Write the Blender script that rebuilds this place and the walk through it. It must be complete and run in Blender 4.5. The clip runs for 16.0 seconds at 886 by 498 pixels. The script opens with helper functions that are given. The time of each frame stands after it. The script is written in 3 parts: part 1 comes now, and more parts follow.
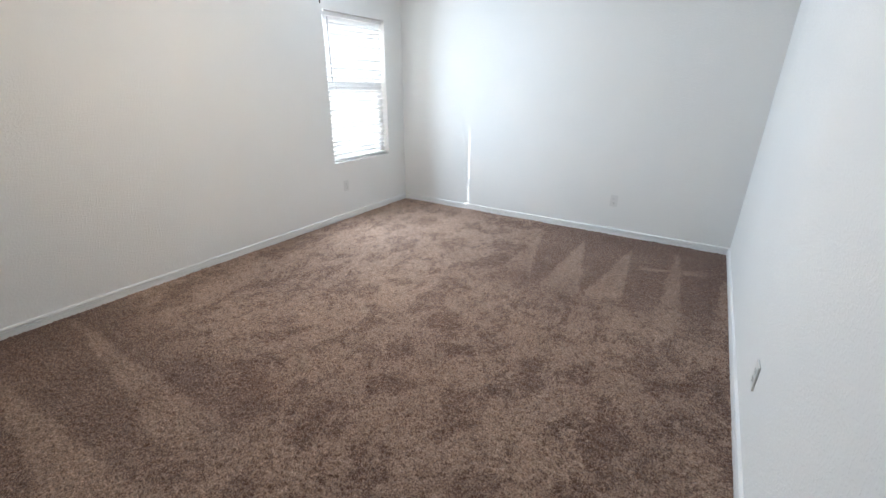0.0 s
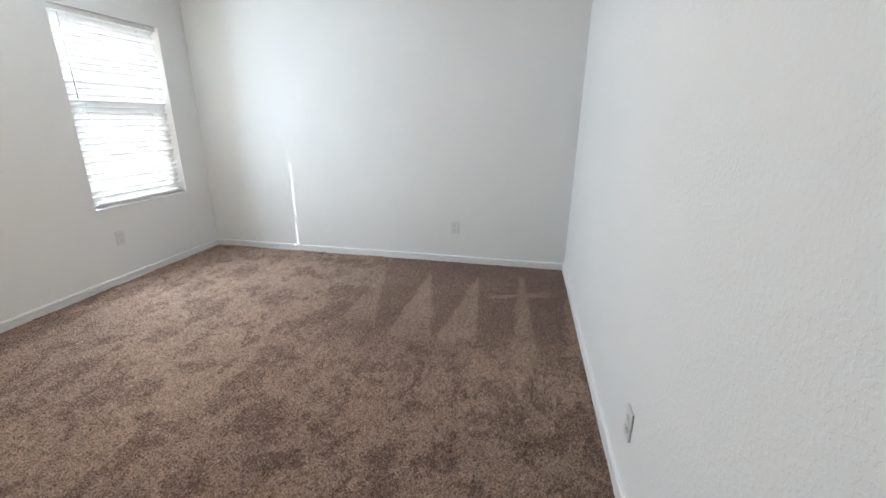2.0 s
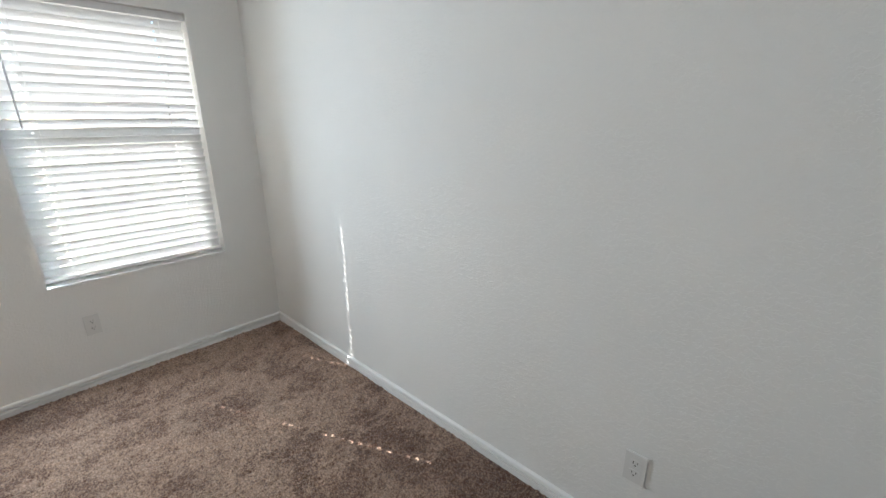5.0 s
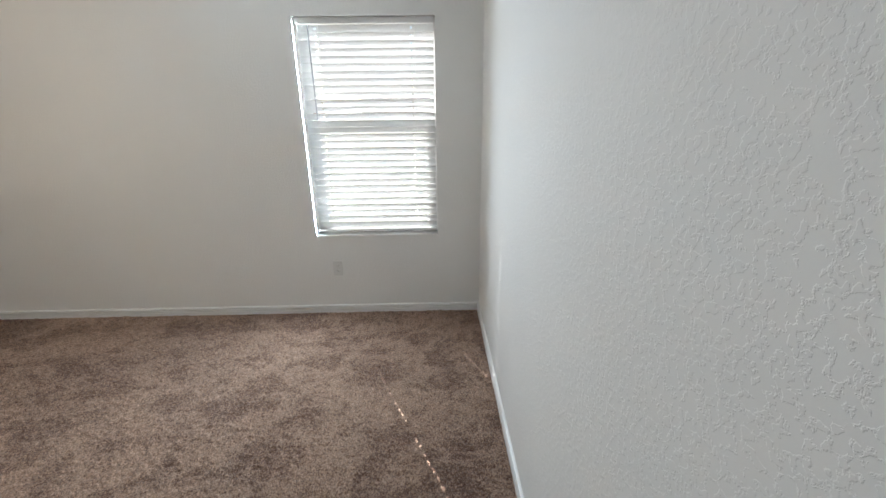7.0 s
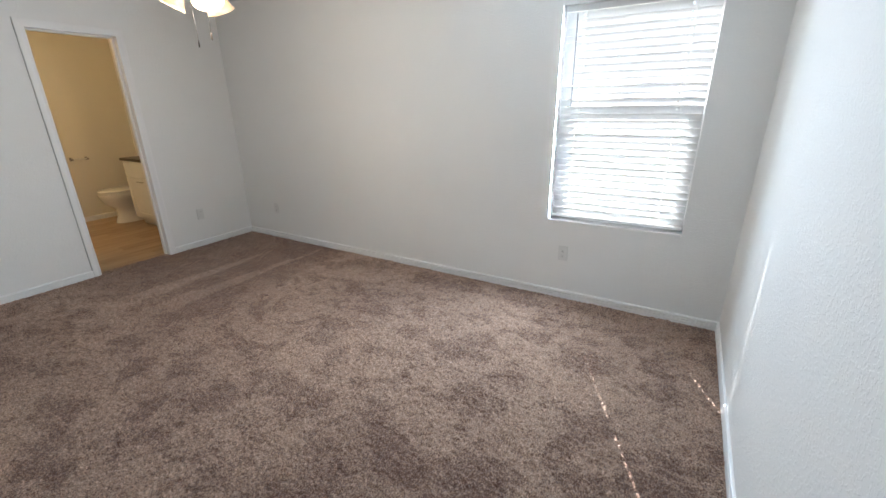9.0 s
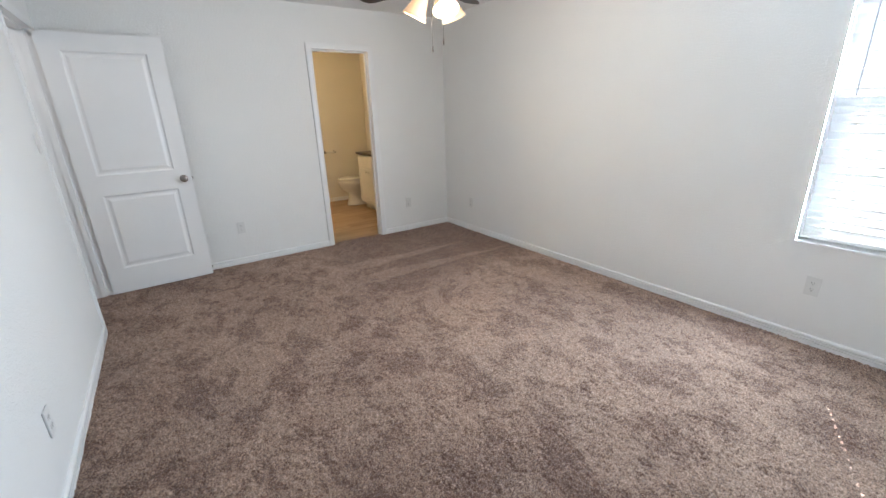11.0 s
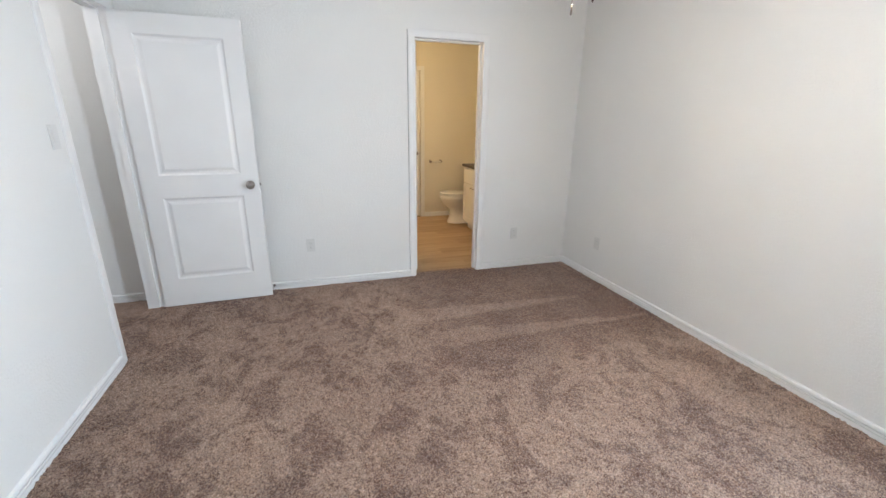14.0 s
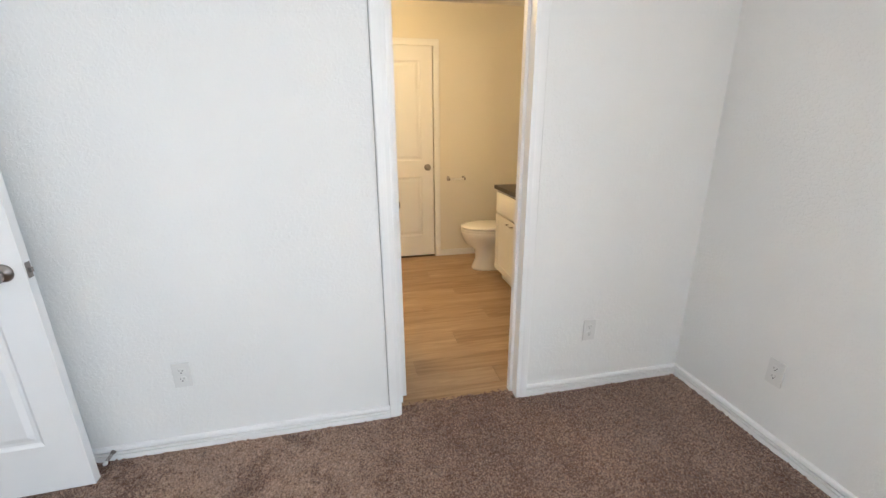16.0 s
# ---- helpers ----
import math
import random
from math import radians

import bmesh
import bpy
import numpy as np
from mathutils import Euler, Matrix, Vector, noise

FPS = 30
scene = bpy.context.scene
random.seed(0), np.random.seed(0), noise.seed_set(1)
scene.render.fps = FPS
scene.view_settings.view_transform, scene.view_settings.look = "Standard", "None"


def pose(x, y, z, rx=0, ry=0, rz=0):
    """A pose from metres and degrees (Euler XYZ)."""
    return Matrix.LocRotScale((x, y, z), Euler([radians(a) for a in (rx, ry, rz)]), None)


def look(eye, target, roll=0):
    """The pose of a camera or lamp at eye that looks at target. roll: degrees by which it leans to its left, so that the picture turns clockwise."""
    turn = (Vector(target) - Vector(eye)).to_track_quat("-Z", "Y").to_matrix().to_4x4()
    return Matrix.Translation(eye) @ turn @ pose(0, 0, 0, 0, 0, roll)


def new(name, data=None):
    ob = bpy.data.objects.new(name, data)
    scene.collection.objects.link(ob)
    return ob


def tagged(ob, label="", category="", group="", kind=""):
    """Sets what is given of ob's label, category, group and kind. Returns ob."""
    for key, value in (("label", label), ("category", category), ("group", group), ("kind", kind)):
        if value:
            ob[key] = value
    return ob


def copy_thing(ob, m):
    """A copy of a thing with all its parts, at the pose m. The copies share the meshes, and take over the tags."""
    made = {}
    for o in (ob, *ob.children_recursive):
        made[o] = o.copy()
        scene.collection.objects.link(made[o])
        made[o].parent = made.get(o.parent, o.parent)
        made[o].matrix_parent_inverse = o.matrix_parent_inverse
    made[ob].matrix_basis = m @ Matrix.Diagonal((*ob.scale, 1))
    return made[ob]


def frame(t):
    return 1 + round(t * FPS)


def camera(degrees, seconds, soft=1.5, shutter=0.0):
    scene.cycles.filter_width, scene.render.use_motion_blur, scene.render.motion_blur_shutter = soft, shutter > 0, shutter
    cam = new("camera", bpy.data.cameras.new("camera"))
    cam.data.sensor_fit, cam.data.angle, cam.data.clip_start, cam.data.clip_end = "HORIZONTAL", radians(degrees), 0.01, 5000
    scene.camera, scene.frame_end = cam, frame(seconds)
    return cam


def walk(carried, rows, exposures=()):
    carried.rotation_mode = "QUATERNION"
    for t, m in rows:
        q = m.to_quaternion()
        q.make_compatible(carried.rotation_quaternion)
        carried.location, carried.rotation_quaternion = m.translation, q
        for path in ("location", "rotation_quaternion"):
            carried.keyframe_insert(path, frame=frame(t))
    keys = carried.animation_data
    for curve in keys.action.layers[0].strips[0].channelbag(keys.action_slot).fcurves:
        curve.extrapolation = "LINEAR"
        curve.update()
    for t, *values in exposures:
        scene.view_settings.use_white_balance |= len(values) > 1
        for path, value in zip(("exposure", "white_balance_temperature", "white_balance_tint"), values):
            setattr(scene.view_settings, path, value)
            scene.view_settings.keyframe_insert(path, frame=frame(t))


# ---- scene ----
cam = camera(94.6, 16.0)
PATH = [
    (0, (0.452, 0.66, 1.393), (-0.537, 2.231, 0.649), 0.4),
    (0.5, (0.48, 0.7, 1.373), (-0.259, 2.424, 0.678), 0.8),
    (1, (0.492, 0.739, 1.366), (-0.039, 2.552, 0.709), 0.9),
    (1.5, (0.461, 0.864, 1.332), (0.059, 2.718, 0.698), 0.9),
    (2, (0.38, 1.19, 1.323), (0.022, 3.061, 0.714), 0.7),
    (2.5, (0.318, 1.612, 1.327), (-0.103, 3.481, 0.753), 0.0),
    (3, (0.217, 2.022, 1.338), (-0.261, 3.888, 0.8), -0.3),
    (3.2, (0.19, 2.19, 1.341), (-0.333, 4.047, 0.817), -0.3),
    (5.3, (0.054, 3.872, 1.465), (-1.401, 5.099, 0.853), -0.4),
    (5.5, (0.071, 4.005, 1.473), (-1.481, 5.105, 0.857), -0.4),
    (6, (0.095, 4.263, 1.503), (-1.645, 5.016, 0.865), -0.4),
    (6.5, (0.046, 4.432, 1.506), (-1.806, 4.822, 0.861), -0.6),
    (7, (0.067, 4.556, 1.503), (-1.821, 4.59, 0.843), -0.7),
    (7.5, (0.13, 4.577, 1.506), (-1.735, 4.311, 0.833), -0.6),
    (8, (0.16, 4.575, 1.469), (-1.646, 4.042, 0.794), -0.6),
    (8.5, (0.176, 4.554, 1.473), (-1.544, 3.796, 0.789), -0.9),
    (9, (0.183, 4.527, 1.449), (-1.438, 3.565, 0.781), -0.8),
    (9.5, (0.203, 4.49, 1.463), (-1.296, 3.346, 0.797), -1.2),
    (10, (0.216, 4.484, 1.453), (-1.142, 3.169, 0.8), -1.3),
    (10.2, (0.217, 4.477, 1.446), (-1.08, 3.101, 0.795), -1.3),
    (12.3, (0.251, 4.428, 1.382), (-0.435, 2.662, 0.743), -1.2),
    (12.5, (0.208, 4.424, 1.416), (-0.438, 2.648, 0.763), -0.6),
    (13, (0.1, 4.211, 1.346), (-0.503, 2.417, 0.7), -0.3),
    (13.5, (-0.101, 3.918, 1.38), (-0.693, 2.113, 0.755), 0.4),
    (14, (-0.363, 3.565, 1.404), (-0.936, 1.745, 0.807), 0.7),
    (14.5, (-0.572, 3.116, 1.41), (-1.122, 1.282, 0.832), 0.8),
    (15, (-0.801, 2.659, 1.415), (-1.284, 0.805, 0.84), 0.4),
    (15.5, (-0.944, 2.189, 1.404), (-1.375, 0.326, 0.819), -0.1),
    (16, (-1.058, 1.734, 1.403), (-1.466, -0.13, 0.803), -0.4),
]
walk(cam, [(t, look(eye, target, roll)) for t, eye, target, roll in PATH], exposures=[(t, e, k, 10) for t, e, k in (
    (0, 2.7, 5800), (1.5, 2.57, 5950), (3, 2.4, 6150), (5.5, 2.06, 6200), (7, 2.06, 6200), (9, 2.5, 5850), (10, 2.68, 5700), (12.5, 3.0, 5750), (14.5, 3.2, 5700), (16, 3.36, 5700))])

# ---- plan (metres) ----
XW, XE, YS, YN, HC = -2.795, 0.810, 0.021, 4.88, 2.44   # bedroom inner faces and ceiling
TE, TS, TW = 0.115, 0.115, 0.15                          # wall thicknesses
WY0, WY1, WZ0, WZ1 = 3.690, 4.572, 0.610, 2.036          # window opening
BX0, BX1, BZ = -1.819, -1.216, 2.045                     # bathroom doorway
HY0, HY1, HZ = 0.165, 0.940, 2.06                        # hall doorway
BYF, BXE = -2.41, -0.55                                 # bathroom far wall and east wall

# ---- light ----
SUN_ELEV, SUN_DIR = radians(42.5), Vector((0.909, 0.416, 0)).normalized()
world = bpy.data.worlds.new("sky")
scene.world = world
world.use_nodes = True
wt = world.node_tree
sky = wt.nodes.new("ShaderNodeTexSky")
sky.sky_type = 'NISHITA'
sky.sun_disc = False
sky.sun_elevation = SUN_ELEV
sky.sun_rotation = math.atan2(-SUN_DIR.x, -SUN_DIR.y)
bg = wt.nodes["Background"]
bg.inputs["Strength"].default_value = 0.05
wt.links.new(sky.outputs[0], bg.inputs[0])


def lamp(name, kind, energy, color, m, **kw):
    d = bpy.data.lights.new(name, kind)
    d.energy, d.color = energy, color
    if kind == 'AREA':
        d.shape, d.size, d.size_y = 'RECTANGLE', kw['size'], kw['size_y']
    elif kind == 'SUN':
        d.angle = kw['angle']
    else:
        d.shadow_soft_size = kw.get('radius', 0.03)
    ob = new(name, d)
    ob.matrix_world = m
    return ob


travel = Vector((SUN_DIR.x * math.cos(SUN_ELEV), SUN_DIR.y * math.cos(SUN_ELEV), -math.sin(SUN_ELEV)))
lamp("sun", 'SUN', 5.0, (1.0, 0.95, 0.87), look(-travel * 30, (0, 0, 0)), angle=radians(0.22))
SKY_TINT = (0.80, 0.93, 1.0)
# added strip lamp along the south reveal, stands in for daylight past the blind
at = Vector((XW - 0.004, WY0 + 0.010, (WZ0 + WZ1) / 2))
lamp("window_daylight", 'AREA', 9.0, SKY_TINT, look(at, at + Vector((1.0, -0.30, 0))), size=0.014, size_y=WZ1 - WZ0 - 0.06)
WARM, AMBER, SOFT = (1.0, 0.84, 0.66), (1.0, 0.67, 0.29), (1.0, 0.92, 0.82)


# ---- materials ----
def mat(name, color, rough=0.6, metal=0.0, var=0.06, scale=8.0, bump=0.0, bscale=200.0, spec=0.5, dist=0.002, detail=4.0):
    """A principled material: base colour varied at two scales, with fine relief."""
    m = bpy.data.materials.new(name)
    m.use_nodes = True
    nt = m.node_tree
    b = nt.nodes["Principled BSDF"]
    b.inputs["Roughness"].default_value = rough
    b.inputs["Metallic"].default_value = metal
    b.inputs["Specular IOR Level"].default_value = spec
    nt.nodes.new("ShaderNodeTexCoord")
    geo = nt.nodes.new("ShaderNodeNewGeometry")
    n1 = nt.nodes.new("ShaderNodeTexNoise")
    n1.inputs["Scale"].default_value = scale
    n1.inputs["Detail"].default_value = 6
    nt.links.new(geo.outputs["Position"], n1.inputs["Vector"])
    ramp = nt.nodes.new("ShaderNodeValToRGB")
    c = Vector(color)
    ramp.color_ramp.elements[0].position, ramp.color_ramp.elements[1].position = 0.3, 0.7
    ramp.color_ramp.elements[0].color = (*(c * (1 - var)), 1)
    ramp.color_ramp.elements[1].color = (*[min(1, k * (1 + var)) for k in c], 1)
    nt.links.new(n1.outputs["Fac"], ramp.inputs[0])
    nt.links.new(ramp.outputs[0], b.inputs["Base Color"])
    if bump:
        n2 = nt.nodes.new("ShaderNodeTexNoise")
        n2.inputs["Scale"].default_value = bscale
        n2.inputs["Detail"].default_value = detail
        nt.links.new(geo.outputs["Position"], n2.inputs["Vector"])
        bp = nt.nodes.new("ShaderNodeBump")
        bp.inputs["Strength"].default_value = bump
        bp.inputs["Distance"].default_value = dist
        nt.links.new(n2.outputs["Fac"], bp.inputs["Height"])
        nt.links.new(bp.outputs[0], b.inputs["Normal"])
    return m


def math_node(nt, op, a, b=None, c=None):
    n = nt.nodes.new("ShaderNodeMath")
    n.operation = op
    for i, v in enumerate((a, b, c)):
        if v is None:
            continue
        if isinstance(v, (int, float)):
            n.inputs[i].default_value = v
        else:
            nt.links.new(v, n.inputs[i])
    return n.outputs[0]


def wall_material(name, color):
    """Matt paint over knockdown texture: flat-topped splatters about 1 to 3 cm across."""
    m = mat(name, color, 0.75, var=0.015, scale=1.6, spec=0.25)
    nt = m.node_tree
    b = nt.nodes["Principled BSDF"]
    geo = nt.nodes["Geometry"]
    n = nt.nodes.new("ShaderNodeTexNoise")
    n.inputs["Scale"].default_value = 78
    n.inputs["Detail"].default_value = 3.5
    n.inputs["Roughness"].default_value = 0.55
    n.inputs["Distortion"].default_value = 0.3
    nt.links.new(geo.outputs["Position"], n.inputs["Vector"])
    r = nt.nodes.new("ShaderNodeMapRange")
    r.interpolation_type = 'SMOOTHSTEP'
    r.inputs["From Min"].default_value, r.inputs["From Max"].default_value = 0.50, 0.57
    nt.links.new(n.outputs["Fac"], r.inputs["Value"])
    f = nt.nodes.new("ShaderNodeTexNoise")
    f.inputs["Scale"].default_value = 260
    nt.links.new(geo.outputs["Position"], f.inputs["Vector"])
    h = math_node(nt, 'MULTIPLY_ADD', f.outputs["Fac"], 0.06, r.outputs[0])
    bp = nt.nodes.new("ShaderNodeBump")
    bp.inputs["Strength"].default_value = 0.42
    bp.inputs["Distance"].default_value = 0.0018
    nt.links.new(h, bp.inputs["Height"])
    nt.links.new(bp.outputs[0], b.inputs["Normal"])
    return m


def carpet_material():
    """Brown cut pile: fibre speckle, trodden patches of turned nap and vacuum strokes."""
    m = mat("carpet_pile", (0.2, 0.14, 0.1), 0.95, spec=0.1)
    nt = m.node_tree
    b = nt.nodes["Principled BSDF"]
    b.inputs["Sheen Weight"].default_value = 0.25
    b.inputs["Sheen Roughness"].default_value = 0.6
    geo = nt.nodes["Geometry"]
    pos = geo.outputs["Position"]

    def tex(scale, detail, rough, distortion=0.0, stretch=None):
        n = nt.nodes.new("ShaderNodeTexNoise")
        n.inputs["Scale"].default_value = scale
        n.inputs["Detail"].default_value = detail
        n.inputs["Roughness"].default_value = rough
        n.inputs["Distortion"].default_value = distortion
        src = pos
        if stretch:
            mp = nt.nodes.new("ShaderNodeMapping")
            mp.inputs["Scale"].default_value = stretch
            nt.links.new(pos, mp.inputs["Vector"])
            src = mp.outputs[0]
        nt.links.new(src, n.inputs["Vector"])
        return n.outputs["Fac"]

    def smooth(v, lo, hi, a=0.0, z=1.0):
        r = nt.nodes.new("ShaderNodeMapRange")
        r.interpolation_type = 'SMOOTHSTEP'
        for k, q in (("From Min", lo), ("From Max", hi), ("To Min", a), ("To Max", z)):
            r.inputs[k].default_value = q
        nt.links.new(v, r.inputs["Value"])
        return r.outputs[0]

    patch = smooth(tex(4.2, 9, 0.72, 0.5, (1.15, 0.85, 1)), 0.44, 0.51)
    clump = smooth(tex(17, 8, 0.75, 0.6), 0.44, 0.52)
    patch = math_node(nt, 'ADD', math_node(nt, 'MULTIPLY', patch, 0.62), math_node(nt, 'MULTIPLY', clump, 0.38))
    broad = smooth(tex(0.9, 3, 0.5), 0.35, 0.65)
    fibre = tex(150, 5, 0.8)
    tuft = tex(115, 2, 0.6)
    xyz = nt.nodes.new("ShaderNodeSeparateXYZ")
    nt.links.new(pos, xyz.inputs[0])
    X, Y = xyz.outputs[0], xyz.outputs[1]
    wy = math_node(nt, 'MULTIPLY_ADD', math_node(nt, 'SUBTRACT', tex(3.1, 4, 0.6), 0.5), 0.16, Y)
    wx = math_node(nt, 'MULTIPLY_ADD', math_node(nt, 'SUBTRACT', tex(9, 5, 0.7), 0.5), 0.09, X)

    def stroke(tip, end, half, tip_half=0.008):
        """A vacuum stroke that widens from its tip to its ragged end: 1 inside, 0 outside."""
        d = Vector((end[0] - tip[0], end[1] - tip[1]))
        run = d.length
        d.normalize()
        px, py = math_node(nt, 'SUBTRACT', wx, tip[0]), math_node(nt, 'SUBTRACT', wy, tip[1])
        along = math_node(nt, 'ADD', math_node(nt, 'MULTIPLY', px, d.x), math_node(nt, 'MULTIPLY', py, d.y))
        side = math_node(nt, 'ABSOLUTE', math_node(nt, 'SUBTRACT', math_node(nt, 'MULTIPLY', px, d.y), math_node(nt, 'MULTIPLY', py, d.x)))
        edge = math_node(nt, 'SUBTRACT', math_node(nt, 'MULTIPLY_ADD', along, (half - tip_half) / run, tip_half), side)
        inside = math_node(nt, 'MULTIPLY', smooth(edge, -0.012, 0.018), smooth(along, -0.02, 0.02))
        return math_node(nt, 'MULTIPLY', inside, smooth(along, run + 0.12, run - 0.12))

    strokes = None
    for tip, end, half, tip_half in (((-0.78, 4.45), (-0.65, 3.5), 0.13, 0.008), ((-0.37, 4.57), (-0.26, 3.4), 0.15, 0.008), ((0.06, 4.53), (0.04, 3.4), 0.13, 0.008),
                                     ((0.43, 4.62), (0.48, 2.9), 0.10, 0.02), ((0.20, 4.13), (0.68, 4.29), 0.06, 0.03), ((0.78, 4.2), (0.75, 2.9), 0.08, 0.02),
                                     ((-2.75, 1.30), (-0.7, 1.20), 0.13, 0.015), ((-2.45, 0.86), (-0.9, 0.86), 0.13, 0.015)):
        one = stroke(tip, end, half, tip_half)
        strokes = one if strokes is None else math_node(nt, 'MAXIMUM', strokes, one)
    # the brushed areas, where the nap lies over and only the strokes stand up
    north_east = math_node(nt, 'MULTIPLY', smooth(wx, -1.1, -0.55), smooth(wy, 3.0, 3.75))
    south_west = math_node(nt, 'MULTIPLY', smooth(wx, -0.7, -1.4, 0.0, 0.8), smooth(wy, 1.75, 1.35))
    brushed = math_node(nt, 'MULTIPLY', math_node(nt, 'MAXIMUM', north_east, south_west), 0.82)
    nap = math_node(nt, 'ADD', math_node(nt, 'MULTIPLY', math_node(nt, 'SUBTRACT', 1.0, brushed), patch), math_node(nt, 'MULTIPLY', brushed, math_node(nt, 'MULTIPLY', strokes, 0.8)))
    tone = math_node(nt, 'MULTIPLY_ADD', nap, 0.37, math_node(nt, 'MULTIPLY', broad, 0.13))
    tone = math_node(nt, 'ADD', tone, math_node(nt, 'MULTIPLY', math_node(nt, 'SUBTRACT', fibre, 0.5), 3.1))
    tone = math_node(nt, 'ADD', tone, math_node(nt, 'MULTIPLY', math_node(nt, 'SUBTRACT', tuft, 0.5), 1.2))
    speck = smooth(tex(75, 4, 0.65, 0.4, (1.0, 0.8, 1)), 0.42, 0.34)
    tone = math_node(nt, 'SUBTRACT', tone, math_node(nt, 'MULTIPLY', speck, 0.42))
    ramp = nt.nodes["Color Ramp"]
    e = ramp.color_ramp.elements
    e[0].position, e[1].position = 0.0, 0.85
    e[0].color, e[1].color = (0.115, 0.049, 0.029, 1), (0.69, 0.485, 0.355, 1)
    nt.links.new(tone, ramp.inputs[0])
    bp = nt.nodes.new("ShaderNodeBump")
    bp.inputs["Strength"].default_value = 0.8
    bp.inputs["Distance"].default_value = 0.010
    nt.links.new(math_node(nt, 'MULTIPLY_ADD', tuft, 0.8, fibre), bp.inputs["Height"])
    nt.links.new(bp.outputs[0], b.inputs["Normal"])
    return m


def plank_material():
    """Light oak vinyl plank with long grain, varied piece by piece."""
    m = mat("oak_vinyl", (0.42, 0.29, 0.17), 0.42, spec=0.4)
    nt = m.node_tree
    b = nt.nodes["Principled BSDF"]
    tc = nt.nodes["Texture Coordinate"]
    info = nt.nodes.new("ShaderNodeObjectInfo")
    mp = nt.nodes.new("ShaderNodeMapping")
    mp.inputs["Scale"].default_value = (2.2, 26, 1)
    comb = nt.nodes.new("ShaderNodeCombineXYZ")
    nt.links.new(math_node(nt, 'MULTIPLY', info.outputs["Random"], 37.0), comb.inputs[1])
    nt.links.new(comb.outputs[0], mp.inputs["Location"])
    nt.links.new(tc.outputs["Object"], mp.inputs["Vector"])
    n = nt.nodes["Noise Texture"]
    n.inputs["Scale"].default_value = 1.0
    n.inputs["Distortion"].default_value = 1.2
    nt.links.new(mp.outputs[0], n.inputs["Vector"])
    fac = math_node(nt, 'MULTIPLY_ADD', info.outputs["Random"], 0.22, n.outputs["Fac"])
    ramp = nt.nodes["Color Ramp"]
    e = ramp.color_ramp.elements
    e[0].position, e[1].position = 0.35, 0.9
    e[0].color, e[1].color = (0.27, 0.175, 0.10, 1), (0.49, 0.35, 0.215, 1)
    nt.links.new(fac, ramp.inputs[0])
    return m


def slat_material():
    """White vinyl slat that lets a little daylight through."""
    m = mat("slat_vinyl", (0.80, 0.80, 0.80), 0.65, var=0.02, spec=0.2)
    nt = m.node_tree
    b = nt.nodes["Principled BSDF"]
    t = nt.nodes.new("ShaderNodeBsdfTranslucent")
    t.inputs["Color"].default_value = (0.72, 0.80, 0.86, 1)
    mix = nt.nodes.new("ShaderNodeMixShader")
    mix.inputs[0].default_value = 0.13
    nt.links.new(b.outputs[0], mix.inputs[1])
    nt.links.new(t.outputs[0], mix.inputs[2])
    nt.links.new(mix.outputs[0], nt.nodes["Material Output"].inputs[0])
    return m


def glass_material():
    m = mat("window_glass", (0.95, 0.97, 0.97), 0.02, var=0.0)
    b = m.node_tree.nodes["Principled BSDF"]
    b.inputs["Transmission Weight"].default_value = 1.0
    b.inputs["IOR"].default_value = 1.05
    return m


def glow_material(name, color, strength, base=(0.9, 0.82, 0.7)):
    m = mat(name, base, 0.5)
    b = m.node_tree.nodes["Principled BSDF"]
    b.inputs["Emission Color"].default_value = (*color, 1)
    b.inputs["Emission Strength"].default_value = strength
    return m


M_WALL = wall_material("wall_paint", (0.77, 0.77, 0.76))
M_BWALL = wall_material("bathroom_paint", (0.74, 0.70, 0.62))
M_CEIL = mat("ceiling_paint", (0.76, 0.76, 0.75), 0.9, var=0.02, bump=0.4, bscale=90, dist=0.003)
M_TRIM = mat("trim_enamel", (0.82, 0.82, 0.82), 0.32, var=0.02, scale=5, bump=0.08, bscale=60)
M_CASE = mat("casing_enamel", (0.775, 0.775, 0.77), 0.45, var=0.02, scale=5, bump=0.08, bscale=60)
M_DOOR = mat("door_enamel", (0.79, 0.79, 0.79), 0.35, var=0.015, scale=4, bump=0.1, bscale=140, dist=0.001)
M_PLATE = mat("white_plastic", (0.68, 0.68, 0.67), 0.35, var=0.01)
M_DARK = mat("dark_slot", (0.03, 0.03, 0.03), 0.6)
M_NICKEL = mat("satin_nickel", (0.30, 0.27, 0.25), 0.28, metal=1.0, var=0.05)
M_BRONZE = mat("dark_bronze", (0.06, 0.045, 0.035), 0.4, metal=0.7)
M_BLADE = mat("dark_walnut_blade", (0.022, 0.012, 0.009), 0.45, var=0.3, scale=14)
M_VINYL = mat("window_vinyl", (0.82, 0.82, 0.82), 0.4, var=0.02)
M_CORD = mat("cord", (0.78, 0.78, 0.76), 0.8)
M_WAND = mat("blind_wand", (0.45, 0.46, 0.5), 0.25)
M_SLAT = slat_material()
M_GLASS = glass_material()
M_CARPET = carpet_material()
M_PLANK = plank_material()
M_GAP = mat("plank_joint", (0.10, 0.065, 0.04), 0.8)
M_CERAMIC = mat("glazed_ceramic", (0.80, 0.78, 0.74), 0.1, var=0.01)
M_CAB = mat("cabinet_paint", (0.78, 0.77, 0.74), 0.38, var=0.02)
M_COUNTER = mat("dark_granite", (0.05, 0.034, 0.024), 0.4, var=0.7, scale=90)
M_SHADE = glow_material("lit_frosted_shade", (1.0, 0.60, 0.30), 0.09, (0.42, 0.30, 0.17))
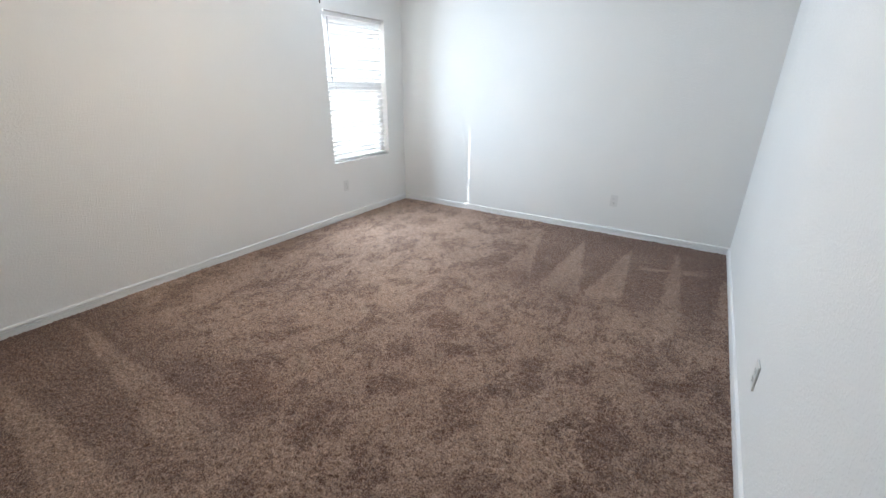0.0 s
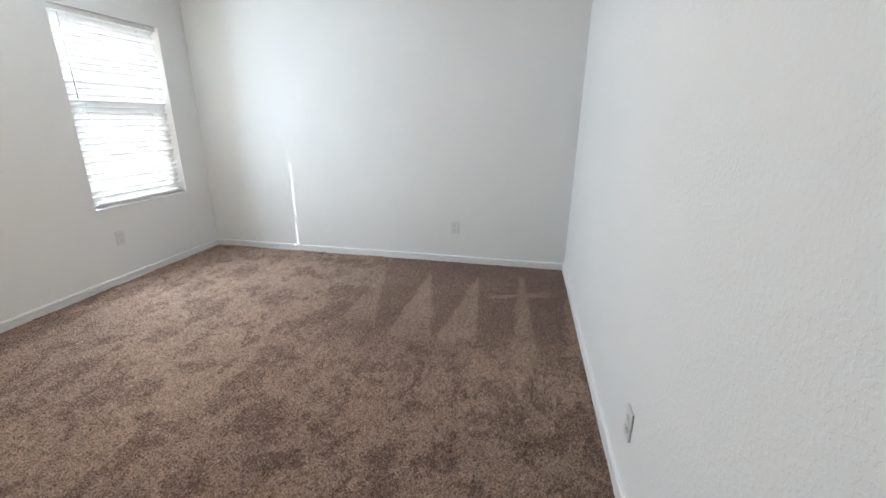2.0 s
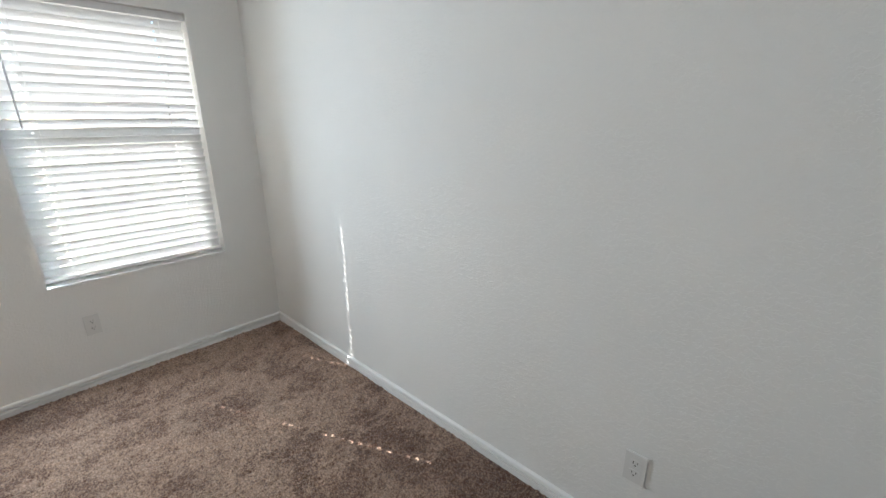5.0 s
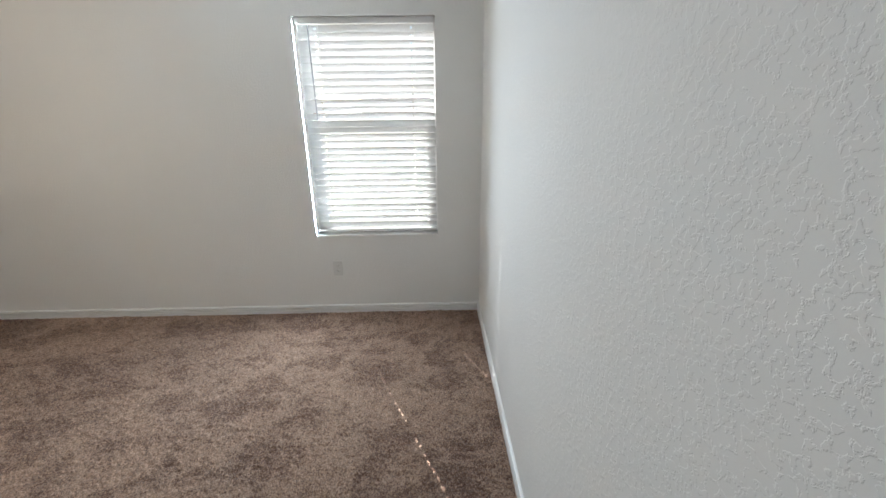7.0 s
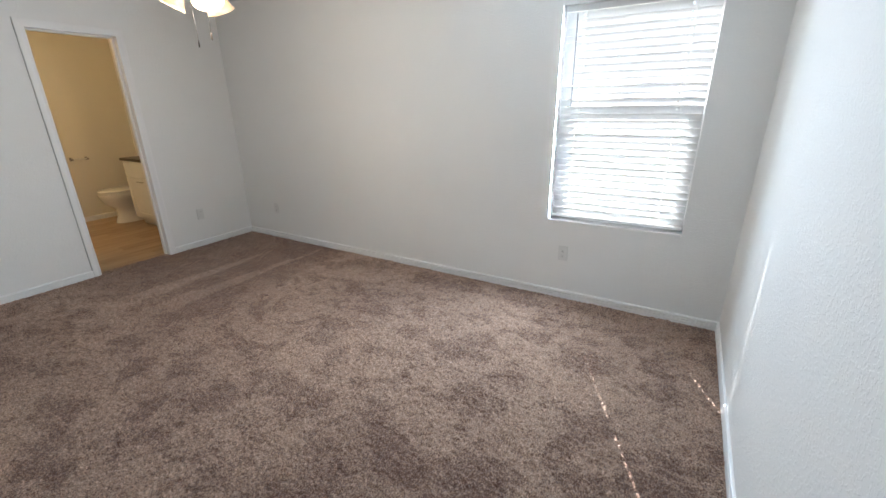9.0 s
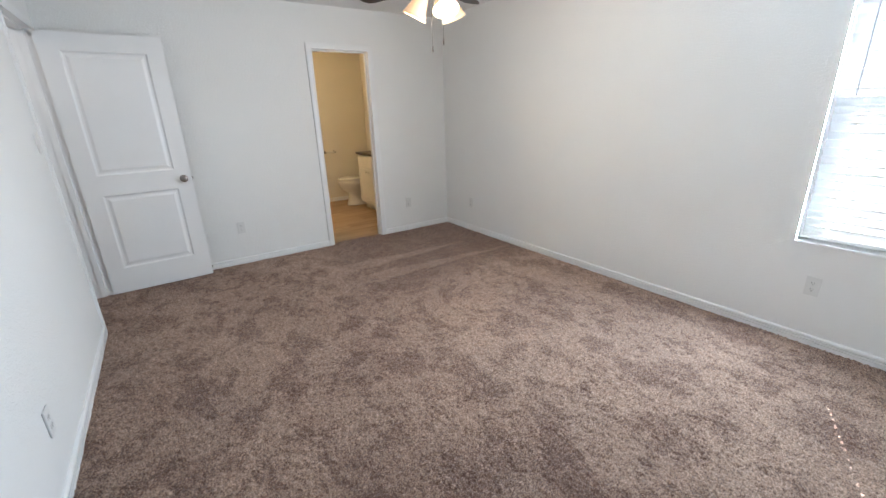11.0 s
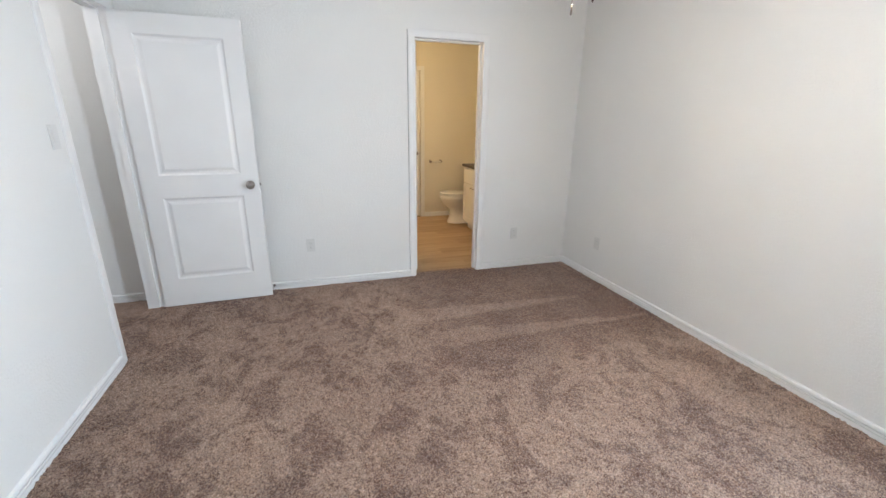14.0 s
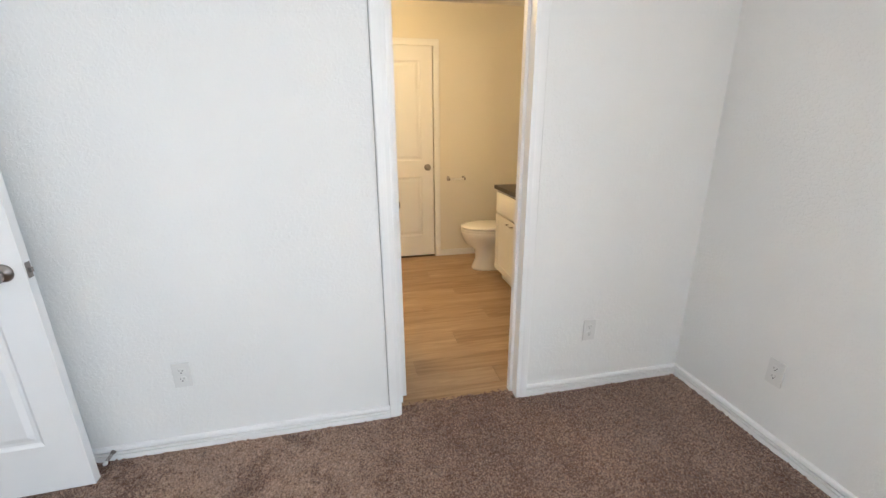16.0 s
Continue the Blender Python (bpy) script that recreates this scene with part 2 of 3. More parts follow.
M_BULB = glow_material("lit_bulb", (1.0, 0.80, 0.50), 3.0)
M_GROUND = mat("dry_grass", (0.27, 0.26, 0.22), 0.95, var=0.25, scale=0.6, bump=0.5, bscale=12, dist=0.05)
M_ROOF = mat("grey_shingle", (0.12, 0.11, 0.105), 0.9, var=0.2, scale=3)
M_SIDING = mat("tan_brick", (0.42, 0.33, 0.25), 0.85, var=0.15, scale=4)
M_PANE = mat("far_pane", (0.05, 0.06, 0.07), 0.1)
M_FENCE = mat("weathered_cedar", (0.36, 0.26, 0.17), 0.85, var=0.25, scale=5)


# ---- mesh helpers ----
def mesh_ob(name, bm, material, parent=None, smooth=False, bevel=0.0, m=None):
    bmesh.ops.recalc_face_normals(bm, faces=bm.faces)
    if bevel:
        bmesh.ops.bevel(bm, geom=list(bm.edges), offset=bevel, segments=2, affect='EDGES', profile=0.5, clamp_overlap=True)
    me = bpy.data.meshes.new(name)
    bm.to_mesh(me)
    bm.free()
    for k in (material if isinstance(material, (list, tuple)) else [material]):
        me.materials.append(k)
    if smooth:
        for p in me.polygons:
            p.use_smooth = True
    ob = new(name, me)
    if m is not None:
        ob.matrix_world = m
    if parent:
        ob.parent = parent
    return ob


def add_box(bm, x0, x1, y0, y1, z0, z1):
    v = [bm.verts.new((x, y, z)) for x in (x0, x1) for y in (y0, y1) for z in (z0, z1)]
    for q in ((0, 1, 3, 2), (4, 6, 7, 5), (0, 4, 5, 1), (2, 3, 7, 6), (0, 2, 6, 4), (1, 5, 7, 3)):
        bm.faces.new([v[i] for i in q])
    return v


def boxes(name, material, *dims, parent=None, bevel=0.0, m=None):
    bm = bmesh.new()
    for d in dims:
        add_box(bm, *d)
    return mesh_ob(name, bm, material, parent, bevel=bevel, m=m)


def lathe(name, material, profile, parent=None, segs=32, m=None, caps=True):
    """Turn (radius, z) pairs about z."""
    bm = bmesh.new()
    rings = []
    for r, z in profile:
        if r < 1e-5:
            rings.append([bm.verts.new((0, 0, z))])
        else:
            rings.append([bm.verts.new((r * math.cos(2 * math.pi * i / segs), r * math.sin(2 * math.pi * i / segs), z)) for i in range(segs)])
    for a, b in zip(rings, rings[1:]):
        for i in range(segs):
            j = (i + 1) % segs
            if len(a) == 1 and len(b) == 1:
                continue
            if len(a) == 1:
                bm.faces.new((a[0], b[i], b[j]))
            elif len(b) == 1:
                bm.faces.new((a[i], a[j], b[0]))
            else:
                bm.faces.new((a[i], a[j], b[j], b[i]))
    return mesh_ob(name, bm, material, parent, smooth=True, m=m)


def tube(name, material, points, r, parent=None, segs=10):
    """A round bar along points."""
    bm = bmesh.new()
    rings = []
    pts = [Vector(p) for p in points]
    for i, p in enumerate(pts):
        d = (pts[min(i + 1, len(pts) - 1)] - pts[max(i - 1, 0)]).normalized()
        s = d.orthogonal().normalized()
        t = d.cross(s)
        rings.append([bm.verts.new(p + r * (math.cos(2 * math.pi * k / segs) * s + math.sin(2 * math.pi * k / segs) * t)) for k in range(segs)])
    for a, b in zip(rings, rings[1:]):
        # match the ring starts to avoid a twist
        off = min(range(segs), key=lambda o: (b[o].co - a[0].co).length)
        for k in range(segs):
            bm.faces.new((a[k], a[(k + 1) % segs], b[(k + 1 + off) % segs], b[(k + off) % segs]))
    bm.faces.new(rings[0])
    bm.faces.new(list(reversed(rings[-1])))
    return mesh_ob(name, bm, material, parent, smooth=True)


def sweep(bm, profile, a, b, inward):
    """Extrude a (out, z) profile along the line a to b; inward is the unit way out of the wall."""
    n = Vector((*inward, 0))
    r0 = [bm.verts.new(Vector((*a, 0)) + n * o + Vector((0, 0, z))) for o, z in profile]
    r1 = [bm.verts.new(Vector((*b, 0)) + n * o + Vector((0, 0, z))) for o, z in profile]
    k = len(profile)
    for i in range(k):
        bm.faces.new((r0[i], r0[(i + 1) % k], r1[(i + 1) % k], r1[i]))
    bm.faces.new(r0)
    bm.faces.new(list(reversed(r1)))


def structure(ob, label, category):
    return tagged(ob, label, category, kind="structure")


# ---- bedroom shell ----
O = 0.002
structure(boxes("wall_west", M_WALL, (XW - TW, XW, YS - TS, WY0, 0, HC), (XW - TW, XW, WY1, YN + TW, 0, HC),
                (XW - TW, XW, WY0, WY1, 0, WZ0), (XW - TW, XW, WY0, WY1, WZ1, HC)), "off-white textured wall with the window opening", "wall")
structure(boxes("wall_north", M_WALL, (XW, XE + TE, YN, YN + TW, 0, HC)), "off-white knockdown textured bedroom wall", "wall")
structure(boxes("wall_east", M_WALL, (XE, XE + TE, HY1 + 0.018, YN, 0, HC), (XE, XE + TE, YS, HY0 - 0.018, 0, HC),
                (XE, XE + TE, HY0 - 0.018, HY1 + 0.018, HZ + 0.018, HC)), "off-white textured wall with the hall doorway", "wall")
structure(boxes("wall_south", M_WALL, (XW, BX0 - 0.018, YS - TS, YS, 0, HC), (BX1 + 0.018, XE + TE, YS - TS, YS, 0, HC),
                (BX0 - 0.018, BX1 + 0.018, YS - TS, YS, BZ + 0.018, HC)), "off-white textured wall with the bathroom doorway", "wall")
structure(boxes("ceiling", M_CEIL, (XW - TW, 2.4, BYF - 0.12, YN + TW, HC, HC + 0.12)), "white textured bedroom ceiling", "ceiling")


def carpet():
    """One sheet of uneven pile over the bedroom floor, its doorways and the hall."""
    def grid(x0, x1, y0, y1, step, base):
        nx, ny = int((x1 - x0) / step) + 1, int((y1 - y0) / step) + 1
        gx, gy = np.meshgrid(np.linspace(x0, x1, nx), np.linspace(y0, y1, ny))
        rng = np.random.default_rng(7)
        z = np.clip(rng.normal(0, 0.0048, gx.shape), -0.009, 0.011)
        z = z + 0.003 * np.sin(gx * 9 + 2 * np.sin(gy * 5)) * np.sin(gy * 8)
        gx = gx + rng.uniform(-0.3, 0.3, gx.shape) * step
        gy = gy + rng.uniform(-0.3, 0.3, gx.shape) * step
        v = np.stack([gx, gy, z], -1).reshape(-1, 3)
        i = np.arange(nx * ny).reshape(ny, nx)
        q = np.stack([i[:-1, :-1], i[:-1, 1:], i[1:, 1:], i[1:, :-1]], -1).reshape(-1, 4)
        return v, q + base
    va, qa = grid(XW - 0.003, XE + 0.004, YS - 0.003, YN + 0.003, 0.008, 0)
    vb, qb = grid(BX0 + 0.002, BX1 - 0.002, YS - 0.075, YS - 0.002, 0.0095, len(va))
    vc, qc = grid(XE + 0.003, 2.3, -0.06, 1.4, 0.02, len(va) + len(vb))
    v, q = np.concatenate([va, vb, vc]), np.concatenate([qa, qb, qc])
    me = bpy.data.meshes.new("floor")
    me.vertices.add(len(v))
    me.vertices.foreach_set("co", v.astype(np.float32).ravel())
    me.loops.add(q.size)
    me.loops.foreach_set("vertex_index", q.astype(np.int32).ravel())
    me.polygons.add(len(q))
    me.polygons.foreach_set("loop_start", np.arange(0, q.size, 4, dtype=np.int32))
    me.update(calc_edges=True)
    me.materials.append(M_CARPET)
    return structure(new("floor", me), "brown cut-pile carpet with trodden patches and vacuum strokes", "carpet")


carpet()
structure(boxes("subfloor", M_GAP, (XW - TW, 2.4, BYF - 0.12, YN + TW, -0.2, -0.012)), "concrete slab under the rooms", "slab")

# baseboard: flat board with two quirks below a rounded bead
BASE = ((0, 0), (0.015, 0), (0.015, 0.0245), (0.005, 0.025), (0.005, 0.0305), (0.015, 0.030), (0.015, 0.040), (0.004, 0.0405), (0.004, 0.047), (0.014, 0.046), (0.0145, 0.053), (0.012, 0.061), (0.007, 0.064), (0, 0.065))


def baseboard(name, runs, label="white moulded baseboard along the wall"):
    bm = bmesh.new()
    for a, b, n in runs:
        sweep(bm, BASE, a, b, n)
    return structure(mesh_ob(name, bm, M_TRIM), label, "baseboard")


CW = 0.058
baseboard("baseboard_west", [((XW, YS), (XW, YN), (1, 0))])
baseboard("baseboard_north", [((XW, YN), (XE, YN), (0, -1))])
baseboard("baseboard_east", [((XE, HY1 + CW), (XE, YN), (-1, 0))])
baseboard("baseboard_south", [((XW, YS), (BX0 - CW, YS), (0, 1)), ((BX1 + CW, YS), (XE, YS), (0, 1))])

CASE = ((0, 0), (0.008, 0), (0.010, 0.005), (0.0105, 0.022), (0.012, 0.028), (0.0135, 0.040), (0.0135, 0.054), (0.011, CW), (0, CW))


def casing(name, origin, along, out, w0, w1, top, label):
    """Moulded casing round a doorway: two legs and a mitred head, as one trim. (out of wall, across) profile."""
    bm = bmesh.new()
    A, N = Vector((*along, 0)), Vector((*out, 0))
    P = Vector((*origin, 0))

    def ring(at, side_mul, up_mul):
        return [bm.verts.new(at + N * o + A * (side_mul * c) + Vector((0, 0, up_mul * c))) for o, c in CASE]
    loops = [ring(P + A * w0, -1, 0), ring(P + A * w0 + Vector((0, 0, top)), -1, 1), ring(P + A * w1 + Vector((0, 0, top)), 1, 1), ring(P + A * w1, 1, 0)]
    k = len(CASE)
    for r0, r1 in zip(loops, loops[1:]):
        for i in range(k):
            bm.faces.new((r0[i], r0[(i + 1) % k], r1[(i + 1) % k], r1[i]))
    bm.faces.new(loops[0])
    bm.faces.new(list(reversed(loops[-1])))
    return structure(mesh_ob(name, bm, M_CASE), label, "trim")


casing("trim_bathroom_door", (0, YS), (1, 0), (0, 1), BX0, BX1, BZ, "white moulded casing round the bathroom doorway")
casing("trim_hall_door", (XE, 0), (0, 1), (-1, 0), HY0, HY1, HZ, "white moulded casing round the hall doorway")
casing("trim_hall_side", (XE + TE, 0), (0, 1), (1, 0), HY0, HY1, HZ, "white moulded casing on the hall side")
# solid grey strip; its colour is the shade inside the open caulk crack
M_CRACK_SHADE = mat("grey_caulk", (0.30, 0.30, 0.30), 0.9)
structure(boxes("trim_caulk_gap", M_CRACK_SHADE, (BX1 + CW + 0.0005, BX1 + CW + 0.003, YS + 0.0005, YS + 0.004, 0.064, BZ + CW)), "grey strip painting the shade in the caulk crack beside the door casing", "trim")
# jambs with a door stop
structure(boxes("jamb_bathroom_door", M_TRIM, (BX1, BX1 + 0.017, YS - TS, YS, 0.018, BZ + 0.017), (BX0 - 0.017, BX0, YS - TS, YS, 0, BZ + 0.017), (BX0, BX1, YS - TS, YS, BZ, BZ + 0.017),
                (BX1 - 0.014, BX1, YS - 0.085, YS - 0.05, 0.03, BZ), (BX0, BX0 + 0.014, YS - 0.085, YS - 0.05, 0, BZ), (BX0, BX1, YS - 0.085, YS - 0.05, BZ - 0.012, BZ)),
          "white painted jamb of the bathroom doorway", "door frame")
structure(boxes("jamb_hall_door", M_TRIM, (XE, XE + TE, HY0 - 0.017, HY0, 0, HZ + 0.017), (XE, XE + TE, HY1, HY1 + 0.017, 0, HZ + 0.017), (XE, XE + TE, HY0, HY1, HZ, HZ + 0.017),
                (XE + 0.04, XE + 0.075, HY0, HY0 + 0.012, 0, HZ), (XE + 0.04, XE + 0.075, HY1 - 0.012, HY1, 0, HZ), (XE + 0.04, XE + 0.075, HY0, HY1, HZ - 0.012, HZ)),
          "white painted jamb of the hall doorway", "door frame")

# hall beyond the doorway
structure(boxes("wall_hall", M_WALL, (XE + TE, 2.3, -0.15, -0.03, 0, HC), (2.3, 2.42, -0.17, 1.52, 0, HC), (XE + TE, 2.3, 1.4, 1.52, 0, HC)), "plain off-white hall walls", "wall")
baseboard("baseboard_hall", [((XE + TE, -0.03), (2.3, -0.03), (0, 1)), ((2.3, -0.03), (2.3, 1.4), (-1, 0))])

# ---- window ----
XF = XW - 0.105   # inner face of the vinyl frame


def window():
    """Single-hung vinyl window: frame, fixed upper sash, lower sash, two panes."""
    top = new("window_1")
    structure(top, "white vinyl single-hung window in the bedroom wall", "window")
    a, b, c, d, zm = WY0, WY1, WZ0, WZ1, 1.385
    f = 0.032
    boxes("frame", M_VINYL, (XF - 0.05, XF, a, a + f, c, d), (XF - 0.05, XF, b - f, b, c, d), (XF - 0.05, XF, a + f, b - f, d - f, d), (XF - 0.05, XF, a + f, b - f, c, c + f), parent=top, bevel=0.003)
    boxes("upper_sash", M_VINYL, (XF - 0.045, XF - 0.022, a + f, b - f, zm - 0.012, zm + 0.024), parent=top, bevel=0.002)
    s = 0.045
    boxes("lower_sash", M_VINYL, (XF - 0.02, XF + 0.008, a + f - 0.004, a + f + s, c + f, zm + 0.02), (XF - 0.02, XF + 0.008, b - f - s, b - f + 0.004, c + f, zm + 0.02),
          (XF - 0.02, XF + 0.008, a + f + s, b - f - s, c + f, c + f + s), (XF - 0.02, XF + 0.008, a + f + s, b - f - s, zm - 0.035, zm + 0.03), parent=top, bevel=0.003)
    for z0, z1, x in ((zm + 0.024, d - f, XF - 0.034), (c + f + s, zm - 0.035, XF - 0.006)):
        p = boxes("pane", M_GLASS, (x - 0.002, x + 0.002, a + f, b - f, z0, z1), parent=top)
        p.visible_shadow = False
    return top


window()
structure(boxes("window_sill", M_TRIM, (XW - 0.10, XW + 0.006, WY0 + 0.001, WY1 - 0.001, WZ0 + 0.0, WZ0 + 0.014), bevel=0.003), "thin white painted window sill", "sill")


def blind():
    """Two-inch slat blind, slats turned with the inner edge up; cord slots in each slat."""
    top = new("window_blind")
    tagged(top, "white two-inch slat blind hung in the window, slats tilted shut", "blind")
    xb, y0, y1 = XW - 0.062, WY0 + 0.007, WY1 - 0.007
    boxes("headrail", M_VINYL, (xb - 0.028, xb + 0.026, y0, y1, WZ1 - 0.036, WZ1 - 0.003), parent=top, bevel=0.002)
    boxes("valance", M_SLAT, (xb + 0.0275, xb + 0.033, y0 - 0.004, y1 + 0.004, WZ1 - 0.038, WZ1 - 0.002), parent=top, bevel=0.0015)
    boxes("bottom_rail", M_VINYL, (xb - 0.025, xb + 0.025, y0, y1, WZ0 + 0.030, WZ0 + 0.046), parent=top, bevel=0.003)
    holes = (WY0 + 0.122, WY1 - 0.152)
    # one slat with two slots, shared by all
    bm = bmesh.new()
    us = (-0.025, -0.014, -0.0066, 0.0066, 0.014, 0.025)
    ys = sorted([y0, y1, (holes[0] + holes[1]) / 2] + [h + k for h in holes for k in (-0.0048, 0.0048)])
    for th in (0.0012, -0.0012):
        vs = [[bm.verts.new((u, y, 0.0028 * (1 - (u / 0.025) ** 2) + th)) for y in ys] for u in us]
        for i in range(len(us) - 1):
            for j in range(len(ys) - 1):
                mid = (ys[j] + ys[j + 1]) / 2
                if i == 2 and any(abs(mid - h) < 0.004 for h in holes):
                    continue
                bm.faces.new((vs[i][j], vs[i + 1][j], vs[i + 1][j + 1], vs[i][j + 1]))
        if th > 0:
            first = vs
    for row in (0, -1):
        for j in range(len(ys) - 1):
            bm.faces.new((first[row][j], first[row][j + 1], vs[row][j + 1], vs[row][j]))
    for i in range(len(us) - 1):
        for col in (0, -1):
            bm.faces.new((first[i][col], first[i + 1][col], vs[i + 1][col], vs[i][col]))
    n, zb, zt = 30, WZ0 + 0.082, WZ1 - 0.062
    slat = mesh_ob("slat", bm, M_SLAT, top)
    rnd = random.Random(3)
    for k in range(n):
        o = slat if k == 0 else new("slat", slat.data)
        o.parent = top
        o.matrix_world = pose(xb, 0, zb + (zt - zb) * k / (n - 1), rnd.uniform(-0.06, 0.06), -SLAT_TILT + rnd.uniform(-0.5, 0.5), 0)
    for h in holes:
        for dx in (-0.024, 0.024):
            tube("ladder_cord", M_CORD, [(xb + dx, h + 0.024, WZ0 + 0.04), (xb + dx, h + 0.024, WZ1 - 0.04)], 0.0009, top, 6)
    tube("wand", M_WAND, [(xb + 0.036, WY0 + 0.085, WZ1 - 0.05), (xb + 0.037, WY0 + 0.09, 1.42)], 0.0042, top, 6)
    for y in (y0 + 0.01, y1 - 0.02):
        boxes("rail_clip", M_VINYL, (xb + 0.024, xb + 0.028, y - 0.012, y + 0.012, WZ0 + 0.03, WZ0 + 0.05), parent=top)
    return top


SLAT_TILT = 52.5
blind()


# ---- doors ----
def panel_door(name, w, h, t, label, knob_z, back=True, latch=True):
    """Two-panel moulded door in x 0..w (hinge at 0), y 0..t thick, with knobs. Front face looks to +y."""
    top = new(name)
    tagged(top, label, "door")
    st, tr, br = 0.118, 0.125, 0.215
    panels = ((br, 0.835), (0.998, h - tr))
    bm = bmesh.new()
    for side in (1, -1):
        y = t if side > 0 else 0.0
        xs, zs = (0, st, w - st, w), (0, panels[0][0], panels[0][1], panels[1][0], panels[1][1], h)
        g = [[bm.verts.new((x, y, z)) for z in zs] for x in xs]
        for i in range(3):
            for j in range(5):
                if i == 1 and j in (1, 3):
                    corners = [g[1][j], g[2][j], g[2][j + 1], g[1][j + 1]]
                    for inset, dep in ((0.008, 0.006), (0.014, 0.009), (0.026, 0.009), (0.046, 0.003)):
                        x0, x1, z0, z1 = st + inset, w - st - inset, zs[j] + inset, zs[j + 1] - inset
                        nxt = [bm.verts.new((x, y - side * dep, z)) for x, z in ((x0, z0), (x1, z0), (x1, z1), (x0, z1))]
                        for k in range(4):
                            bm.faces.new((corners[k], corners[(k + 1) % 4], nxt[(k + 1) % 4], nxt[k]))
                        corners = nxt
                    bm.faces.new(corners)
                else:
                    bm.faces.new((g[i][j], g[i + 1][j], g[i + 1][j + 1], g[i][j + 1]))
        if side > 0:
            front = g
    for j in range(5):
        for c in (0, 3):
            bm.faces.new((front[c][j], front[c][j + 1], g[c][j + 1], g[c][j]))
    for i in range(3):
        for c in (0, 5):
            bm.faces.new((front[i][c], front[i + 1][c], g[i + 1][c], g[i][c]))
    mesh_ob("leaf", bm, M_DOOR, top)
    prof = ((0.0, 0.0), (0.031, 0.0), (0.032, 0.004), (0.026, 0.008), (0.012, 0.010), (0.0105, 0.026), (0.017, 0.032), (0.026, 0.039), (0.0285, 0.048), (0.026, 0.057), (0.016, 0.063), (0.0, 0.0645))
    kx = w - 0.062
    a = lathe("knob", M_NICKEL, prof, top, m=pose(kx, t, knob_z, -90))
    tagged(a, "brushed nickel round knob")
    if back:
        tagged(lathe("knob", M_NICKEL, prof, top, m=pose(kx, 0, knob_z, 90)), "brushed nickel round knob")
    if latch:
        boxes("latch_plate", M_NICKEL, (w, w + 0.0015, t / 2 - 0.0125, t / 2 + 0.0125, knob_z - 0.028, knob_z + 0.028), (w + 0.001, w + 0.011, t / 2 - 0.006, t / 2 + 0.006, knob_z - 0.008, knob_z + 0.008), parent=top, bevel=0.0005)
    for z in (0.2, 1.02, h - 0.2):
        lathe("hinge", M_NICKEL, ((0, -0.045), (0.006, -0.045), (0.006, 0.045), (0, 0.045)), top, 12, pose(-0.006, t + 0.004, z))
    return top


hd = panel_door("bedroom_door", 0.765, 2.035, 0.035, "white two-panel moulded door standing open near the wall", 0.915)
hd.matrix_world = pose(XE - 0.004, 0.194, 0.012, 0, 0, 180.0 + 2.0) @ Matrix.Translation((0, 0, 0))

bd = panel_door("bathroom_door", 0.60, 2.025, 0.035, "white two-panel moulded door swung open into the bathroom", 0.915)
bd.matrix_world = pose(BX1 - 0.040, YS - TS - 0.004, 0.016, 0, 0, -90)


def door_stop():
    """Spring door stop with a rubber tip, screwed to the baseboard."""
    top = new("door_stop")
    tagged(top, "small metal spring door stop on the baseboard", "door stop")
    x, z = 0.035, 0.045
    pts = [(x + 0.006 * math.cos(a * 0.9), YS + 0.018 + a * 0.0011, z + 0.006 * math.sin(a * 0.9)) for a in range(52)]
    tube("spring", M_NICKEL, pts, 0.0016, top, 6)
    lathe("tip", M_PLATE, ((0, 0), (0.008, 0), (0.009, 0.008), (0.006, 0.014), (0, 0.014)), top, 16, pose(x, YS + 0.072, z, -90))
    lathe("base", M_NICKEL, ((0, 0), (0.011, 0), (0.009, 0.005), (0, 0.006)), top, 16, pose(x, YS + 0.0125, z, -90))


door_stop()


# ---- outlets and switch ----
def outlet():
    """Duplex outlet; plate in the xz plane, facing -y, centred at its back."""
    top = new("wall_outlet")
    tagged(top, "white duplex outlet with a plain cover plate on the wall", "outlet", group="outlets on the bedroom walls")
    boxes("cover_plate", M_PLATE, (-0.035, 0.035, -0.0075, -0.001, -0.0575, 0.0575), parent=top, bevel=0.002)
    # dark inset slab behind the plate, draws a dark outline round it
    boxes("box_edge", M_DARK, (-0.0325, 0.0325, -0.0015, 0, -0.055, 0.055), parent=top)
    for s in (-1, 1):
        z = s * 0.0195
        bm = bmesh.new()
        ring = [bm.verts.new((0.0165 * max(-1, min(1, 1.25 * math.cos(k * math.pi / 12))), -0.0095, z + 0.0145 * max(-0.9, min(0.9, math.sin(k * math.pi / 12))))) for k in range(24)]
        back = [bm.verts.new((v.co.x, -0.004, v.co.z)) for v in ring]
        bm.faces.new(ring)
        for k in range(24):
            bm.faces.new((ring[k], ring[(k + 1) % 24], back[(k + 1) % 24], back[k]))
        bmesh.ops.remove_doubles(bm, verts=bm.verts, dist=1e-5)
        mesh_ob("receptacle", bm, M_PLATE, top)
        boxes("slots", M_DARK, (-0.0075, -0.0055, -0.0100, -0.007, z - 0.001, z + 0.0075), (0.0055, 0.0075, -0.0100, -0.007, z + 0.0005, z + 0.0075), (-0.0025, 0.0025, -0.0100, -0.007, z - 0.0095, z - 0.0045), parent=top)
    lathe("screw", M_NICKEL, ((0, 0), (0.003, 0), (0.002, 0.0012), (0, 0.0014)), top, 10, pose(0, -0.006, 0, 90))
    return top


